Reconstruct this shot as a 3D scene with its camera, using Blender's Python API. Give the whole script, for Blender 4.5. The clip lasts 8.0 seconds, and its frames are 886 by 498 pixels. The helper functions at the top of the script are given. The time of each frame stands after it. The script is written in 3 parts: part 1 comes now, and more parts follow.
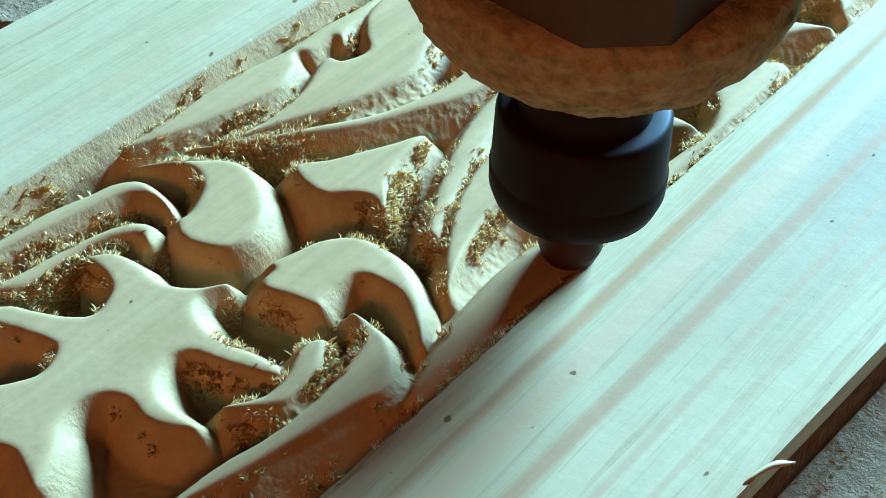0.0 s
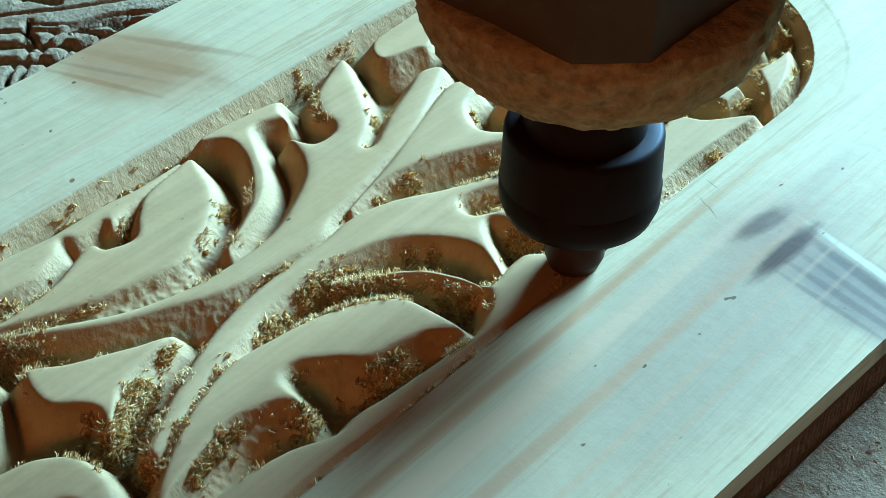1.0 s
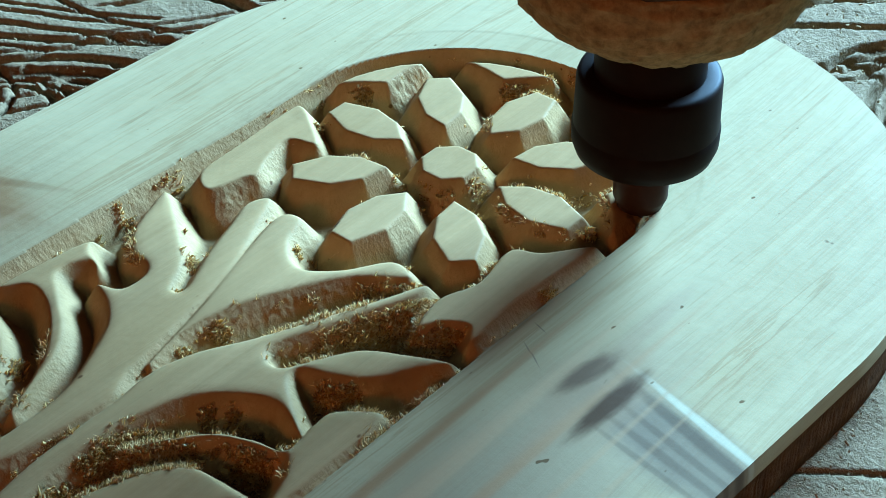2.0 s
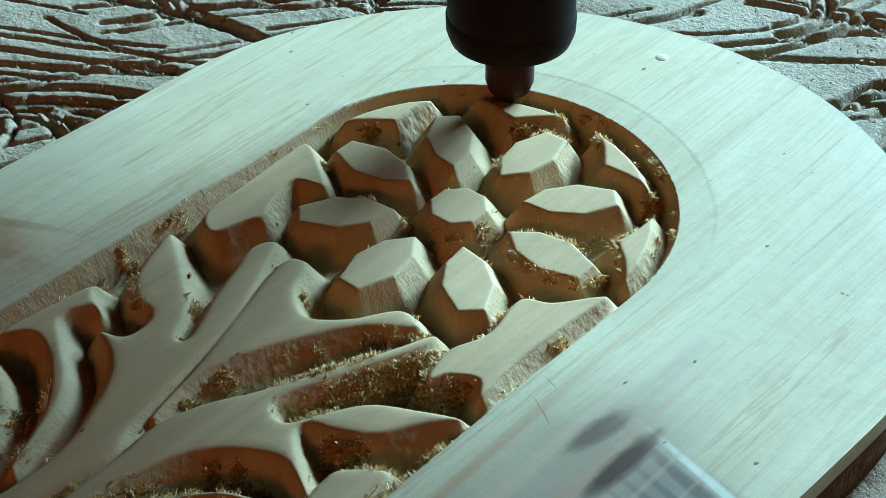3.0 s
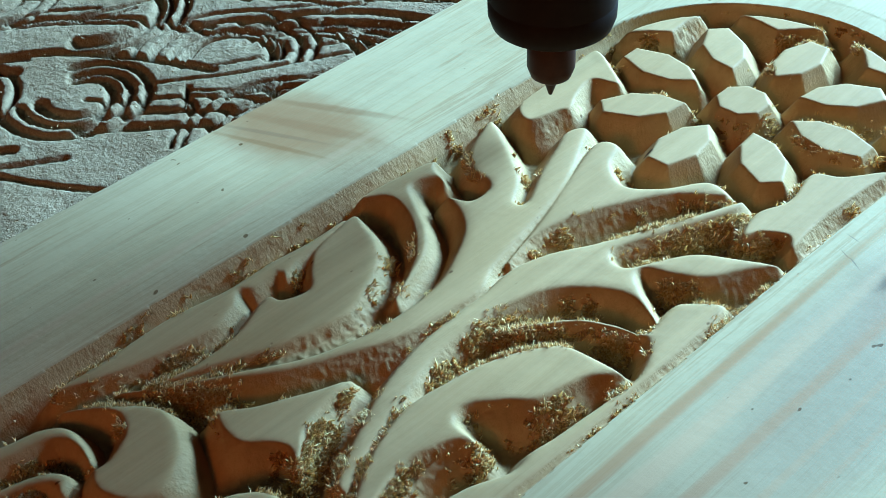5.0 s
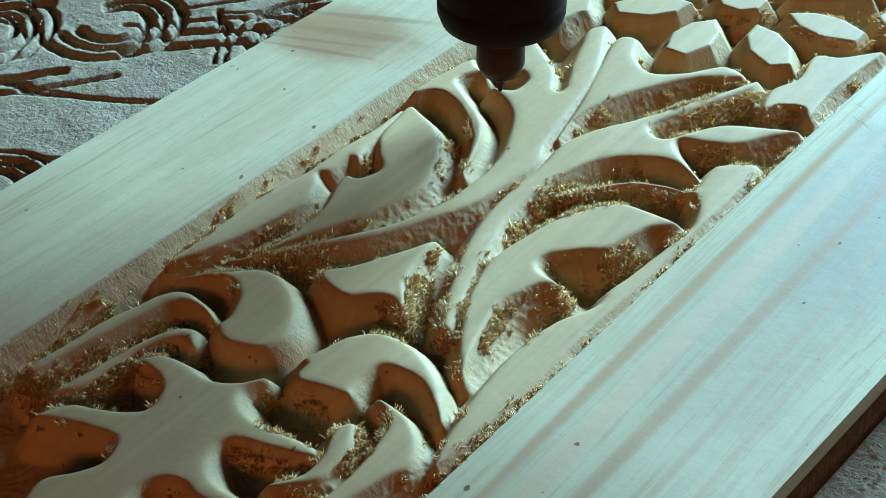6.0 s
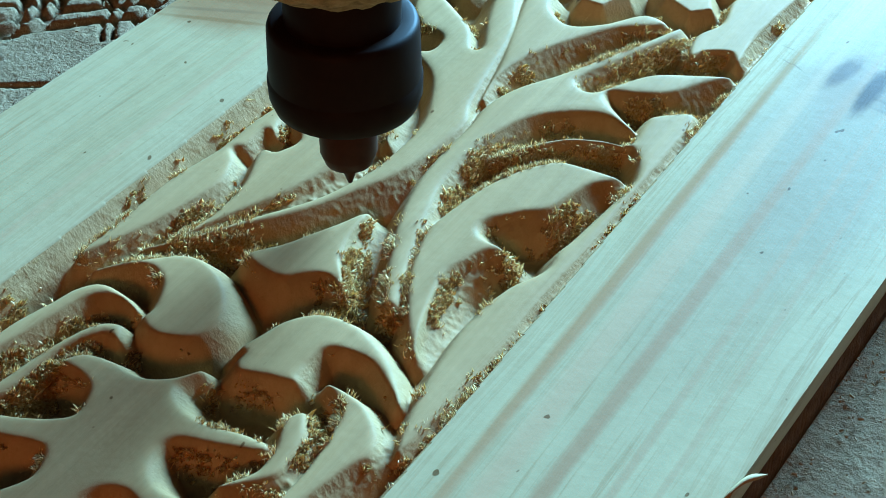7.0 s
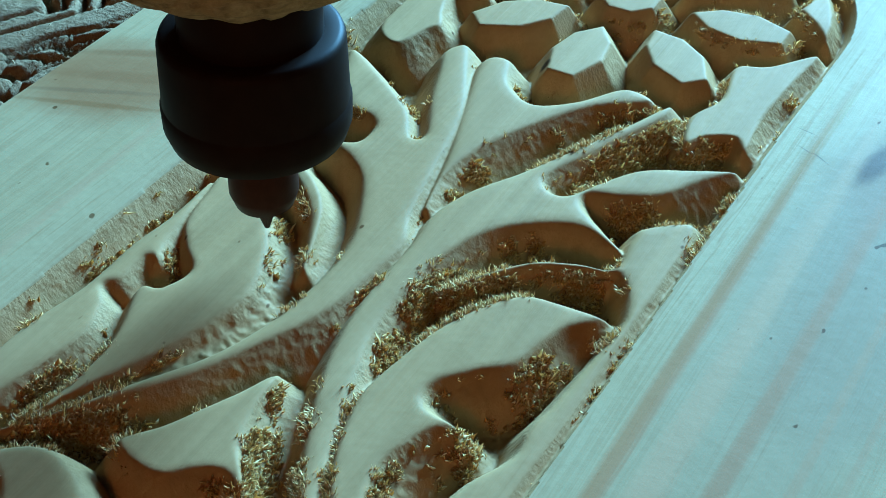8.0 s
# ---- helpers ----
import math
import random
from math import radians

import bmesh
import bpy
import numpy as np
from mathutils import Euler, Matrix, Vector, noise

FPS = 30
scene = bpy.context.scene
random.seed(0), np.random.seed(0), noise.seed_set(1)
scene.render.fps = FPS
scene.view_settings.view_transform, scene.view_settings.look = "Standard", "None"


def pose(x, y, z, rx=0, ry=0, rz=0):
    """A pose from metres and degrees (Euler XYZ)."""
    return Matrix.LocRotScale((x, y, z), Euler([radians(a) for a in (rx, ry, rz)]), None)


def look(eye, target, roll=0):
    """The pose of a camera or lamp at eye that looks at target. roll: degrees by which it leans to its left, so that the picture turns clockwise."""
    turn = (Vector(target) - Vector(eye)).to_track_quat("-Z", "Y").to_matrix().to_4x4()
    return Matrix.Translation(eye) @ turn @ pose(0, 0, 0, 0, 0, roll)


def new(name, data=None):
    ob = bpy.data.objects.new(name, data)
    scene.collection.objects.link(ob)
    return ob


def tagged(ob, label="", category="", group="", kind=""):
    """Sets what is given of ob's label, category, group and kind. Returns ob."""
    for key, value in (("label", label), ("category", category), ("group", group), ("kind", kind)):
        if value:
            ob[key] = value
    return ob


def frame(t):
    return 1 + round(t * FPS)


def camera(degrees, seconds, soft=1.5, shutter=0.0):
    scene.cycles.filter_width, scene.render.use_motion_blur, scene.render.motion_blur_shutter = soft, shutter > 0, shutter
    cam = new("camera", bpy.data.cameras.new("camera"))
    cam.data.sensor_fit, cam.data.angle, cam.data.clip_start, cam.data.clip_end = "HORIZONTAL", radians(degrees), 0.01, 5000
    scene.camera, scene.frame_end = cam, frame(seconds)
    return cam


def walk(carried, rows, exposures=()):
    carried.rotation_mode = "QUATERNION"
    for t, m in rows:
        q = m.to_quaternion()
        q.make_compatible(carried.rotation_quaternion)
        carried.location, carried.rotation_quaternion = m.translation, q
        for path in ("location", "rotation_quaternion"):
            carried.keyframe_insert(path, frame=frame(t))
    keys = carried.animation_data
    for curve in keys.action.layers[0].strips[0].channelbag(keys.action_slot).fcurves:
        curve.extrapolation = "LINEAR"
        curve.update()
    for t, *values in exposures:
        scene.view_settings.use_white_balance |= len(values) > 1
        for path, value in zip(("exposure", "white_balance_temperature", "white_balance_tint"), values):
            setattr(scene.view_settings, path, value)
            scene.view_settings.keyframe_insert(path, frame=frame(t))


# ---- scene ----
cam = camera(31.94, 8.0, soft=0.8)
PATH = [
    (0.0, (0.1590, -0.3400, 0.1977), (-0.0223, -0.1066, -0.0718), 1.91),
    (0.5, (0.1694, -0.3112, 0.2013), (-0.0193, -0.0785, -0.0638), 1.82),
    (1.0, (0.1843, -0.2757, 0.2078), (-0.0155, -0.0440, -0.0499), 0.59),
    (1.5, (0.1952, -0.2400, 0.2098), (-0.0138, -0.0075, -0.0397), -0.90),
    (1.7, (0.1970, -0.2327, 0.2090), (-0.0117, 0.0022, -0.0385), -1.05),
    (2.8, (0.1893, -0.2137, 0.2140), (-0.0162, 0.0209, -0.0365), -0.58),
    (3.0, (0.1870, -0.2167, 0.2155), (-0.0202, 0.0173, -0.0342), -0.49),
    (3.5, (0.1835, -0.2293, 0.2173), (-0.0301, 0.0011, -0.0301), -0.36),
    (4.0, (0.1792, -0.2525, 0.2175), (-0.0401, -0.0267, -0.0292), -0.78),
    (4.5, (0.1804, -0.2739, 0.2194), (-0.0406, -0.0482, -0.0260), -1.45),
    (5.0, (0.1810, -0.3006, 0.2184), (-0.0390, -0.0737, -0.0268), -1.59),
    (5.2, (0.1814, -0.3152, 0.2153), (-0.0372, -0.0868, -0.0297), -1.59),
    (6.3, (0.1711, -0.3709, 0.2166), (-0.0118, -0.1127, -0.0281), -0.12),
    (6.5, (0.1654, -0.3712, 0.2137), (-0.0089, -0.1071, -0.0310), 0.07),
    (7.0, (0.1536, -0.3621, 0.2010), (-0.0101, -0.0952, -0.0479), -0.03),
    (7.5, (0.1404, -0.3320, 0.1885), (-0.0226, -0.0678, -0.0637), -0.94),
    (8.0, (0.1147, -0.2923, 0.1747), (-0.0376, -0.0197, -0.0753), 0.37),
]
walk(cam, [(t, look(eye, target, roll)) for t, eye, target, roll in PATH],
     exposures=[(0.0, 0.45, 6250, 5), (1.0, 0.08, 6400, 8), (3.0, -0.17, 6600, 12), (3.5, -0.22, 6600, 12), (4.5, 0.03, 6550, 12), (5.0, 0.03, 6550, 12), (6.5, -0.02, 6300, 6), (7.0, -0.04, 6150, 2), (8.0, -0.4, 5820, -2)])

# ---- world and light: daylight through a workshop window ----
world = bpy.data.worlds.new("world")
scene.world = world
world.use_nodes = True
wn = world.node_tree.nodes
sky = wn.new("ShaderNodeTexSky")
sky.sky_type, sky.sun_disc = "NISHITA", False
sky.sun_elevation, sky.sun_rotation = radians(35), radians(15)
world.node_tree.links.new(sky.outputs[0], wn["Background"].inputs[0])
wn["Background"].inputs[1].default_value = 0.1

WALL_Y = 1.17
# the window: middle x, middle z, width, height, lamp power, colour of the sky in it
WINDOWS = [(-0.02, 0.46, 0.70, 0.34, 122.0, (0.405, 1.0, 1.68))]
for wx, wz, ww, wh, power, tone in WINDOWS:
    window_light = bpy.data.lights.new("window_light", "AREA")
    window_light.shape, window_light.size, window_light.size_y = "RECTANGLE", ww, wh
    window_light.energy, window_light.color = power, tone
    new("window_light", window_light).matrix_world = look((wx, WALL_Y - 0.03, wz), (0.03, -0.05, 0.0))

# unseen warm fill added behind the camera to brown the shaded slopes
fill_light = bpy.data.lights.new("warm_fill_light", "AREA")
fill_light.shape, fill_light.size, fill_light.size_y = "RECTANGLE", 0.45, 0.3
fill_light.energy, fill_light.color = 5.6, (1.0, 0.38, 0.13)
fill_lamp = new("warm_fill_light", fill_light)
fill_lamp.matrix_world = look((0.5, -1.55, 0.6), (0, -0.1, 0))


# ---- materials ----
def material(name):
    m = bpy.data.materials.new(name)
    m.use_nodes = True
    nodes, links = m.node_tree.nodes, m.node_tree.links
    return m, nodes, links, nodes["Principled BSDF"]


def mapped(nodes, links, scale, turn=0.0):
    co = nodes.new("ShaderNodeNewGeometry")
    mp = nodes.new("ShaderNodeMapping")
    mp.inputs["Scale"].default_value = scale
    mp.inputs["Rotation"].default_value = (0, 0, turn)
    links.new(co.outputs["Position"], mp.inputs["Vector"])
    return mp.outputs[0]


def noise_tex(nodes, links, vector, scale, detail=4.0, rough=0.55):
    n = nodes.new("ShaderNodeTexNoise")
    n.inputs["Scale"].default_value, n.inputs["Detail"].default_value, n.inputs["Roughness"].default_value = scale, detail, rough
    if vector is not None:
        links.new(vector, n.inputs["Vector"])
    return n.outputs["Fac"]


def ramp(nodes, links, fac, stops):
    r = nodes.new("ShaderNodeValToRGB")
    els = r.color_ramp.elements
    while len(els) < len(stops):
        els.new(0.5)
    for e, (p, c) in zip(els, stops):
        e.position, e.color = p, (*c, 1.0)
    links.new(fac, r.inputs[0])
    return r.outputs[0]


def mix(nodes, links, kind, fac, a, b):
    n = nodes.new("ShaderNodeMix")
    n.data_type, n.blend_type = "RGBA", kind
    for socket, value in ((n.inputs[0], fac), (n.inputs[6], a), (n.inputs[7], b)):
        if isinstance(value, (int, float)):
            socket.default_value = value
        elif isinstance(value, tuple):
            socket.default_value = (*value, 1.0)
        else:
            links.new(value, socket)
    return n.outputs[2]


def bump(nodes, links, bsdf, height, strength, distance, before=None):
    b = nodes.new("ShaderNodeBump")
    b.inputs["Strength"].default_value, b.inputs["Distance"].default_value = strength, distance
    links.new(height, b.inputs["Height"])
    if before is not None:
        links.new(before, b.inputs["Normal"])
    links.new(b.outputs[0], bsdf.inputs["Normal"])
    return b.outputs[0]


def blot_mask(n, l, x, y, rx, ry, turn, soft=0.5, wobble=0.6):
    """A soft ellipse on the board's face, its edges wavering; millimetres and degrees."""
    geo = n.new("ShaderNodeNewGeometry")
    mp = n.new("ShaderNodeMapping")
    mp.vector_type = "TEXTURE"
    mp.inputs["Location"].default_value = (x / 1000, y / 1000, 0)
    mp.inputs["Rotation"].default_value = (0, 0, radians(turn))
    mp.inputs["Scale"].default_value = (rx / 1000, ry / 1000, 1)
    l.new(geo.outputs["Position"], mp.inputs["Vector"])
    wav = n.new("ShaderNodeTexNoise")
    wav.inputs["Scale"].default_value, wav.inputs["Detail"].default_value = 2.2, 4.0
    l.new(mp.outputs[0], wav.inputs["Vector"])
    off = n.new("ShaderNodeVectorMath")
    off.operation = "MULTIPLY_ADD"
    mid = n.new("ShaderNodeVectorMath")
    mid.operation = "SUBTRACT"
    l.new(wav.outputs["Color"], mid.inputs[0])
    mid.inputs[1].default_value = (0.5, 0.5, 0.5)
    l.new(mid.outputs[0], off.inputs[0])
    off.inputs[1].default_value = (wobble, wobble, 0)
    l.new(mp.outputs[0], off.inputs[2])
    flat = n.new("ShaderNodeVectorMath")
    flat.operation = "MULTIPLY"
    l.new(off.outputs[0], flat.inputs[0])
    flat.inputs[1].default_value = (1, 1, 0)
    big = n.new("ShaderNodeVectorMath")
    big.operation = "LENGTH"
    l.new(flat.outputs[0], big.inputs[0])
    edge = n.new("ShaderNodeMapRange")
    edge.interpolation_type = "SMOOTHSTEP"
    for socket, value in zip(edge.inputs[1:5], (1.0 + soft, 1.0 - soft, 0.0, 1.0)):
        socket.default_value = value
    l.new(big.outputs["Value"], edge.inputs[0])
    return edge.outputs[0]


def scaled(n, l, fac, k):
    m = n.new("ShaderNodeMath")
    m.operation = "MULTIPLY"
    l.new(fac, m.inputs[0])
    m.inputs[1].default_value = k
    return m.outputs[0]


KNOTS = [(80, -72, 18, 44, 4, (0.25, 0.17, 0.105), 0.5), (74, -90, 17, 75, 0, (0.3, 0.2, 0.115), 0.45), (-78, -87, 21, 14, 22, (0.272, 0.122, 0.051), 0.85), (-76, -74, 17, 1.4, 27, (0.177, 0.061, 0.02), 0.4),
         (-74, -84, 19, 2.0, 22, (0.19, 0.068, 0.024), 0.3), (-77, -97, 15, 0.9, 20, (0.204, 0.082, 0.027), 0.5), (-80, -93, 14, 0.8, 24, (0.163, 0.082, 0.041), 0.4),
         (98, -45, 25, 8.5, -11, (0.169, 0.116, 0.08), 0.75), (96, -40, 22, 1.5, -13, (0.084, 0.051, 0.032), 0.6), (95, -44.5, 19, 0.9, -11, (0.097, 0.059, 0.036), 0.45),
         (94, -48, 17, 1.0, -9, (0.093, 0.055, 0.033), 0.45), (92, -51.5, 16, 0.7, -8, (0.105, 0.063, 0.038), 0.4), (97, -36.5, 20, 1.0, -13, (0.544, 0.449, 0.299), 0.6),
         (73, -42, 9, 14, 0, (0.286, 0.17, 0.095), 0.6), (69, -38, 2.4, 8, -10, (0.109, 0.058, 0.034), 0.85), (77.6, -43, 2.3, 11, -2, (0.075, 0.037, 0.02), 0.95),
         (73.3, -60, 2.5, 12, 0, (0.313, 0.184, 0.102), 0.5), (70, -18, 2.0, 14, 0, (0.326, 0.204, 0.116), 0.5), (57, -41, 4, 0.18, -32, (0.15, 0.095, 0.061), 0.7),
         (53, -33, 2, 0.15, -20, (0.15, 0.095, 0.061), 0.6), (57, -130, 1.7, 100, 0.3, (0.354, 0.177, 0.082), 0.9), (64, -150, 2.6, 110, -0.5, (0.435, 0.258, 0.136), 0.85),
         (73, -150, 1.6, 120, -0.8, (0.34, 0.177, 0.088), 0.85), (83, -150, 0.9, 120, -0.6, (0.374, 0.211, 0.109), 0.6), (90, -150, 0.7, 120, -0.4, (0.374, 0.211, 0.109), 0.5),
         (-60, -150, 1.2, 90, 0.6, (0.422, 0.245, 0.129), 0.5)]


def pine(name, pale, dark, rough, rings=0.5, knots=(), torn=False):
    m, n, l, bsdf = material(name)
    # long growth rings along the board, wavering slowly
    warp = noise_tex(n, l, mapped(n, l, (9, 3.0, 9)), 1.0, 2.0)
    co = mapped(n, l, (1, 0.03, 1), radians(2))
    add = n.new("ShaderNodeVectorMath")
    add.operation = "MULTIPLY_ADD"
    l.new(warp, add.inputs[0])
    add.inputs[1].default_value = (0.022, 0.0, 0.02)
    l.new(co, add.inputs[2])
    lines = noise_tex(n, l, add.outputs[0], 230.0, 4.0, 0.66)
    ring = ramp(n, l, lines, [(0.28, dark), (0.40, pale), (0.46, tuple((a + b) / 2 for a, b in zip(pale, dark))), (0.49, pale), (0.58, pale), (0.64, dark), (0.67, pale)])
    streak = noise_tex(n, l, mapped(n, l, (300, 7, 300)), 1.0, 5.0, 0.6)
    streaks = ramp(n, l, streak, [(0.3, tuple(c * 0.84 for c in pale)), (0.7, tuple(min(1, c * 1.08) for c in pale))])
    col = mix(n, l, "MIX", rings, streaks, ring)
    blot = noise_tex(n, l, mapped(n, l, (26, 14, 26)), 1.0, 4.0)
    col = mix(n, l, "MULTIPLY", 1.0, col, ramp(n, l, blot, [(0.3, (0.90, 0.86, 0.80)), (0.65, (1, 1, 1))]))
    for x, y, rx, ry, turn, tone, k in knots:
        col = mix(n, l, "MIX", scaled(n, l, blot_mask(n, l, x, y, rx, ry, turn), k), col, tone)
    speck = noise_tex(n, l, mapped(n, l, (420, 260, 420)), 1.0, 1.0)
    col = mix(n, l, "MULTIPLY", 1.0, col, ramp(n, l, speck, [(0.19, (0.40, 0.32, 0.26)), (0.23, (1, 1, 1))]))
    l.new(col, bsdf.inputs["Base Color"])
    bsdf.inputs["Roughness"].default_value = rough
    bsdf.inputs["Specular IOR Level"].default_value = 0.018
    fine = noise_tex(n, l, mapped(n, l, (1500, 22, 1500)), 1.0, 4.0, 0.6)
    first = bump(n, l, bsdf, fine, 0.3, 0.0004)
    pits = noise_tex(n, l, mapped(n, l, (300, 300, 300)), 1.0, 4.0, 0.7)
    last = bump(n, l, bsdf, pits, 0.1, 0.0006, first)
    if torn:
        # severed fibres standing on end in the cut sides
        upright = noise_tex(n, l, mapped(n, l, (1500, 1500, 110)), 1.0, 3.0, 0.6)
        bump(n, l, bsdf, upright, 0.45, 0.0004, last)
        # faces along the grain stay smooth
        geo, sep, steep = n.new("ShaderNodeNewGeometry"), n.new("ShaderNodeSeparateXYZ"), n.new("ShaderNodeMapRange")
        l.new(geo.outputs["Normal"], sep.inputs[0])
        l.new(sep.outputs[2], steep.inputs[0])
        for socket, value in zip(steep.inputs[1:5], (0.93, 0.72, 0.0, 0.45)):
            socket.default_value = value
        l.new(steep.outputs[0], bsdf.inputs["Normal"].links[0].from_node.inputs["Strength"])
    return m


PINE = pine("planed_pine", (0.43, 0.30, 0.16), (0.31, 0.175, 0.08), 0.5, 0.55, KNOTS)
STAINS = [(-4.7, -34.2, 1.0, 1.6, 20, (0.03, 0.015, 0.01), 0.9)]
CARVED = pine("carved_pine", (0.42, 0.243, 0.110), (0.33, 0.172, 0.066), 0.5, 0.2, STAINS, True)


def fibre_material():
    m, n, l, bsdf = material("torn_pine_fibre")
    geo = n.new("ShaderNodeNewGeometry")
    col = ramp(n, l, geo.outputs["Random Per Island"], [(0.0, (0.64, 0.32, 0.10)), (0.5, (0.80, 0.52, 0.21)), (1.0, (0.87, 0.65, 0.36))])
    l.new(col, bsdf.inputs["Base Color"])
    bsdf.inputs["Roughness"].default_value = 0.8
    bsdf.inputs["Specular IOR Level"].default_value = 0.1
    # thin fibres let light through
    glow, both = n.new("ShaderNodeBsdfTranslucent"), n.new("ShaderNodeMixShader")
    l.new(col, glow.inputs[0])
    both.inputs[0].default_value = 0.5
    l.new(bsdf.outputs[0], both.inputs[1])
    l.new(glow.outputs[0], both.inputs[2])
    l.new(both.outputs[0], n["Material Output"].inputs["Surface"])
    return m


FIBRE = fibre_material()


def spoil_material():
    m, n, l, bsdf = material("dusty_fibreboard")
    a = noise_tex(n, l, mapped(n, l, (14, 14, 14)), 1.0, 6.0, 0.6)
    b = noise_tex(n, l, mapped(n, l, (700, 700, 700)), 1.0, 5.0, 0.7)
    col = ramp(n, l, a, [(0.3, (0.22, 0.125, 0.062)), (0.7, (0.37, 0.24, 0.135))])
    col = mix(n, l, "MULTIPLY", 1.0, col, ramp(n, l, b, [(0.35, (0.70, 0.68, 0.64)), (0.65, (1, 1, 1))]))
    l.new(col, bsdf.inputs["Base Color"])
    bsdf.inputs["Roughness"].default_value = 0.85
    first = bump(n, l, bsdf, b, 0.8, 0.0012)
    c = noise_tex(n, l, mapped(n, l, (160, 160, 160)), 1.0, 6.0, 0.7)
    bump(n, l, bsdf, c, 0.6, 0.002, first)
    return m


SPOIL = spoil_material()


def plain(name, colour, rough, metal=0.0, grain=60.0, depth=0.0005, vary=0.75):
    m, n, l, bsdf = material(name)
    a = noise_tex(n, l, mapped(n, l, (grain, grain, grain)), 1.0, 6.0, 0.65)
    col = ramp(n, l, a, [(0.3, tuple(c * vary for c in colour)), (0.7, colour)])
    l.new(col, bsdf.inputs["Base Color"])
    bsdf.inputs["Roughness"].default_value, bsdf.inputs["Metallic"].default_value = rough, metal
    bump(n, l, bsdf, a, 0.3, depth)
    return m


def dull(m, level):
    m.node_tree.nodes["Principled BSDF"].inputs["Specular IOR Level"].default_value = level
    return m


STEEL = plain("blackened_steel", (0.016, 0.007, 0.004), 0.5, 0.0, 300.0, 0.00005)
BIT = plain("dark_carbide", (0.045, 0.016, 0.009), 0.42, 0.0, 500.0, 0.00005)
DUST = plain("caked_sawdust", (0.42, 0.245, 0.11), 0.95, 0.0, 380.0, 0.006, 0.4)
CAST = plain("dark_painted_casting", (0.08, 0.05, 0.03), 0.6, 0.0, 90.0, 0.0002)
for metal, level in ((STEEL, 0.04), (BIT, 0.06), (CAST, 0.04), (SPOIL, 0.08), (DUST, 0.05)):
    dull(metal, level)
CRUMB = dull(plain("sawdust", (0.40, 0.25, 0.13), 0.9, 0.0, 300.0, 0.00005, 0.6), 0.05)
# rough sawn wood, coloured darker to stand in for shade on the board's side
SAWN_SHADED = dull(plain("shaded_sawn_edge", (0.17, 0.065, 0.024), 0.9, 0.0, 260.0, 0.002, 0.5), 0.05)
WALL = plain("dim_plaster", (0.075, 0.042, 0.024), 0.9, 0.0, 6.0)
FLOOR = plain("workshop_concrete", (0.07, 0.05, 0.035), 0.85, 0.0, 8.0)


# ---- mesh helpers ----
def link_mesh(name, verts, faces, mat, parent=None, label="", smooth=True):
    me = bpy.data.meshes.new(name)
    me.from_pydata(verts, [], faces)
    me.materials.append(mat)
    me.polygons.foreach_set("use_smooth", [smooth] * len(me.polygons))
    me.update()
    ob = new(name, me)
    ob.parent = parent
    return tagged(ob, label)


def grid_mesh(name, xyz, quads, mat, parent=None, label=""):
    """A mesh from an array of points and an array of quads into it, keeping only the points in use."""
    used, inverse = np.unique(quads, return_inverse=True)
    pts, quads = xyz[used], inverse.reshape(-1, 4)
    me = bpy.data.meshes.new(name)
    me.vertices.add(len(pts))
    me.vertices.foreach_set("co", pts.astype(np.float32).ravel())
    me.loops.add(len(quads) * 4)
    me.loops.foreach_set("vertex_index", quads.astype(np.int32).ravel())
    me.polygons.add(len(quads))
    me.polygons.foreach_set("loop_start", np.arange(0, len(quads) * 4, 4, dtype=np.int32))
    me.polygons.foreach_set("use_smooth", np.ones(len(quads), dtype=bool))
    me.materials.append(mat)
    me.update()
    me.validate()
    ob = new(name, me)
    ob.parent = parent
    return tagged(ob, label)


def part(name, bm, mat, parent, label="", smooth=True):
    me = bpy.data.meshes.new(name)
    bm.normal_update()
    bm.to_mesh(me)
    bm.free()
    me.materials.append(mat)
    me.polygons.foreach_set("use_smooth", [smooth] * len(me.polygons))
    ob = new(name, me)
    ob.parent = parent
    return tagged(ob, label)


def box(x0, x1, y0, y1, z0, z1):
    bm = bmesh.new()
    bmesh.ops.create_cube(bm, size=1.0)
    for v in bm.verts:
        v.co = ((x0 + x1) / 2 + v.co.x * (x1 - x0), (y0 + y1) / 2 + v.co.y * (y1 - y0), (z0 + z1) / 2 + v.co.z * (z1 - z0))
    return bm


def lathe(profile, steps=64):
    """A turned solid from (radius, height) pairs."""
    bm = bmesh.new()
    rings = [[bm.verts.new((r * math.cos(a), r * math.sin(a), z)) for a in (2 * math.pi * k / steps for k in range(steps))] for r, z in profile]
    for a, b in zip(rings, rings[1:]):
        for k in range(steps):
            bm.faces.new((a[k], a[(k + 1) % steps], b[(k + 1) % steps], b[k]))
    bm.faces.new(list(reversed(rings[0])))
    bm.faces.new(rings[-1])
    bmesh.ops.recalc_face_normals(bm, faces=bm.faces[:])
    return bm


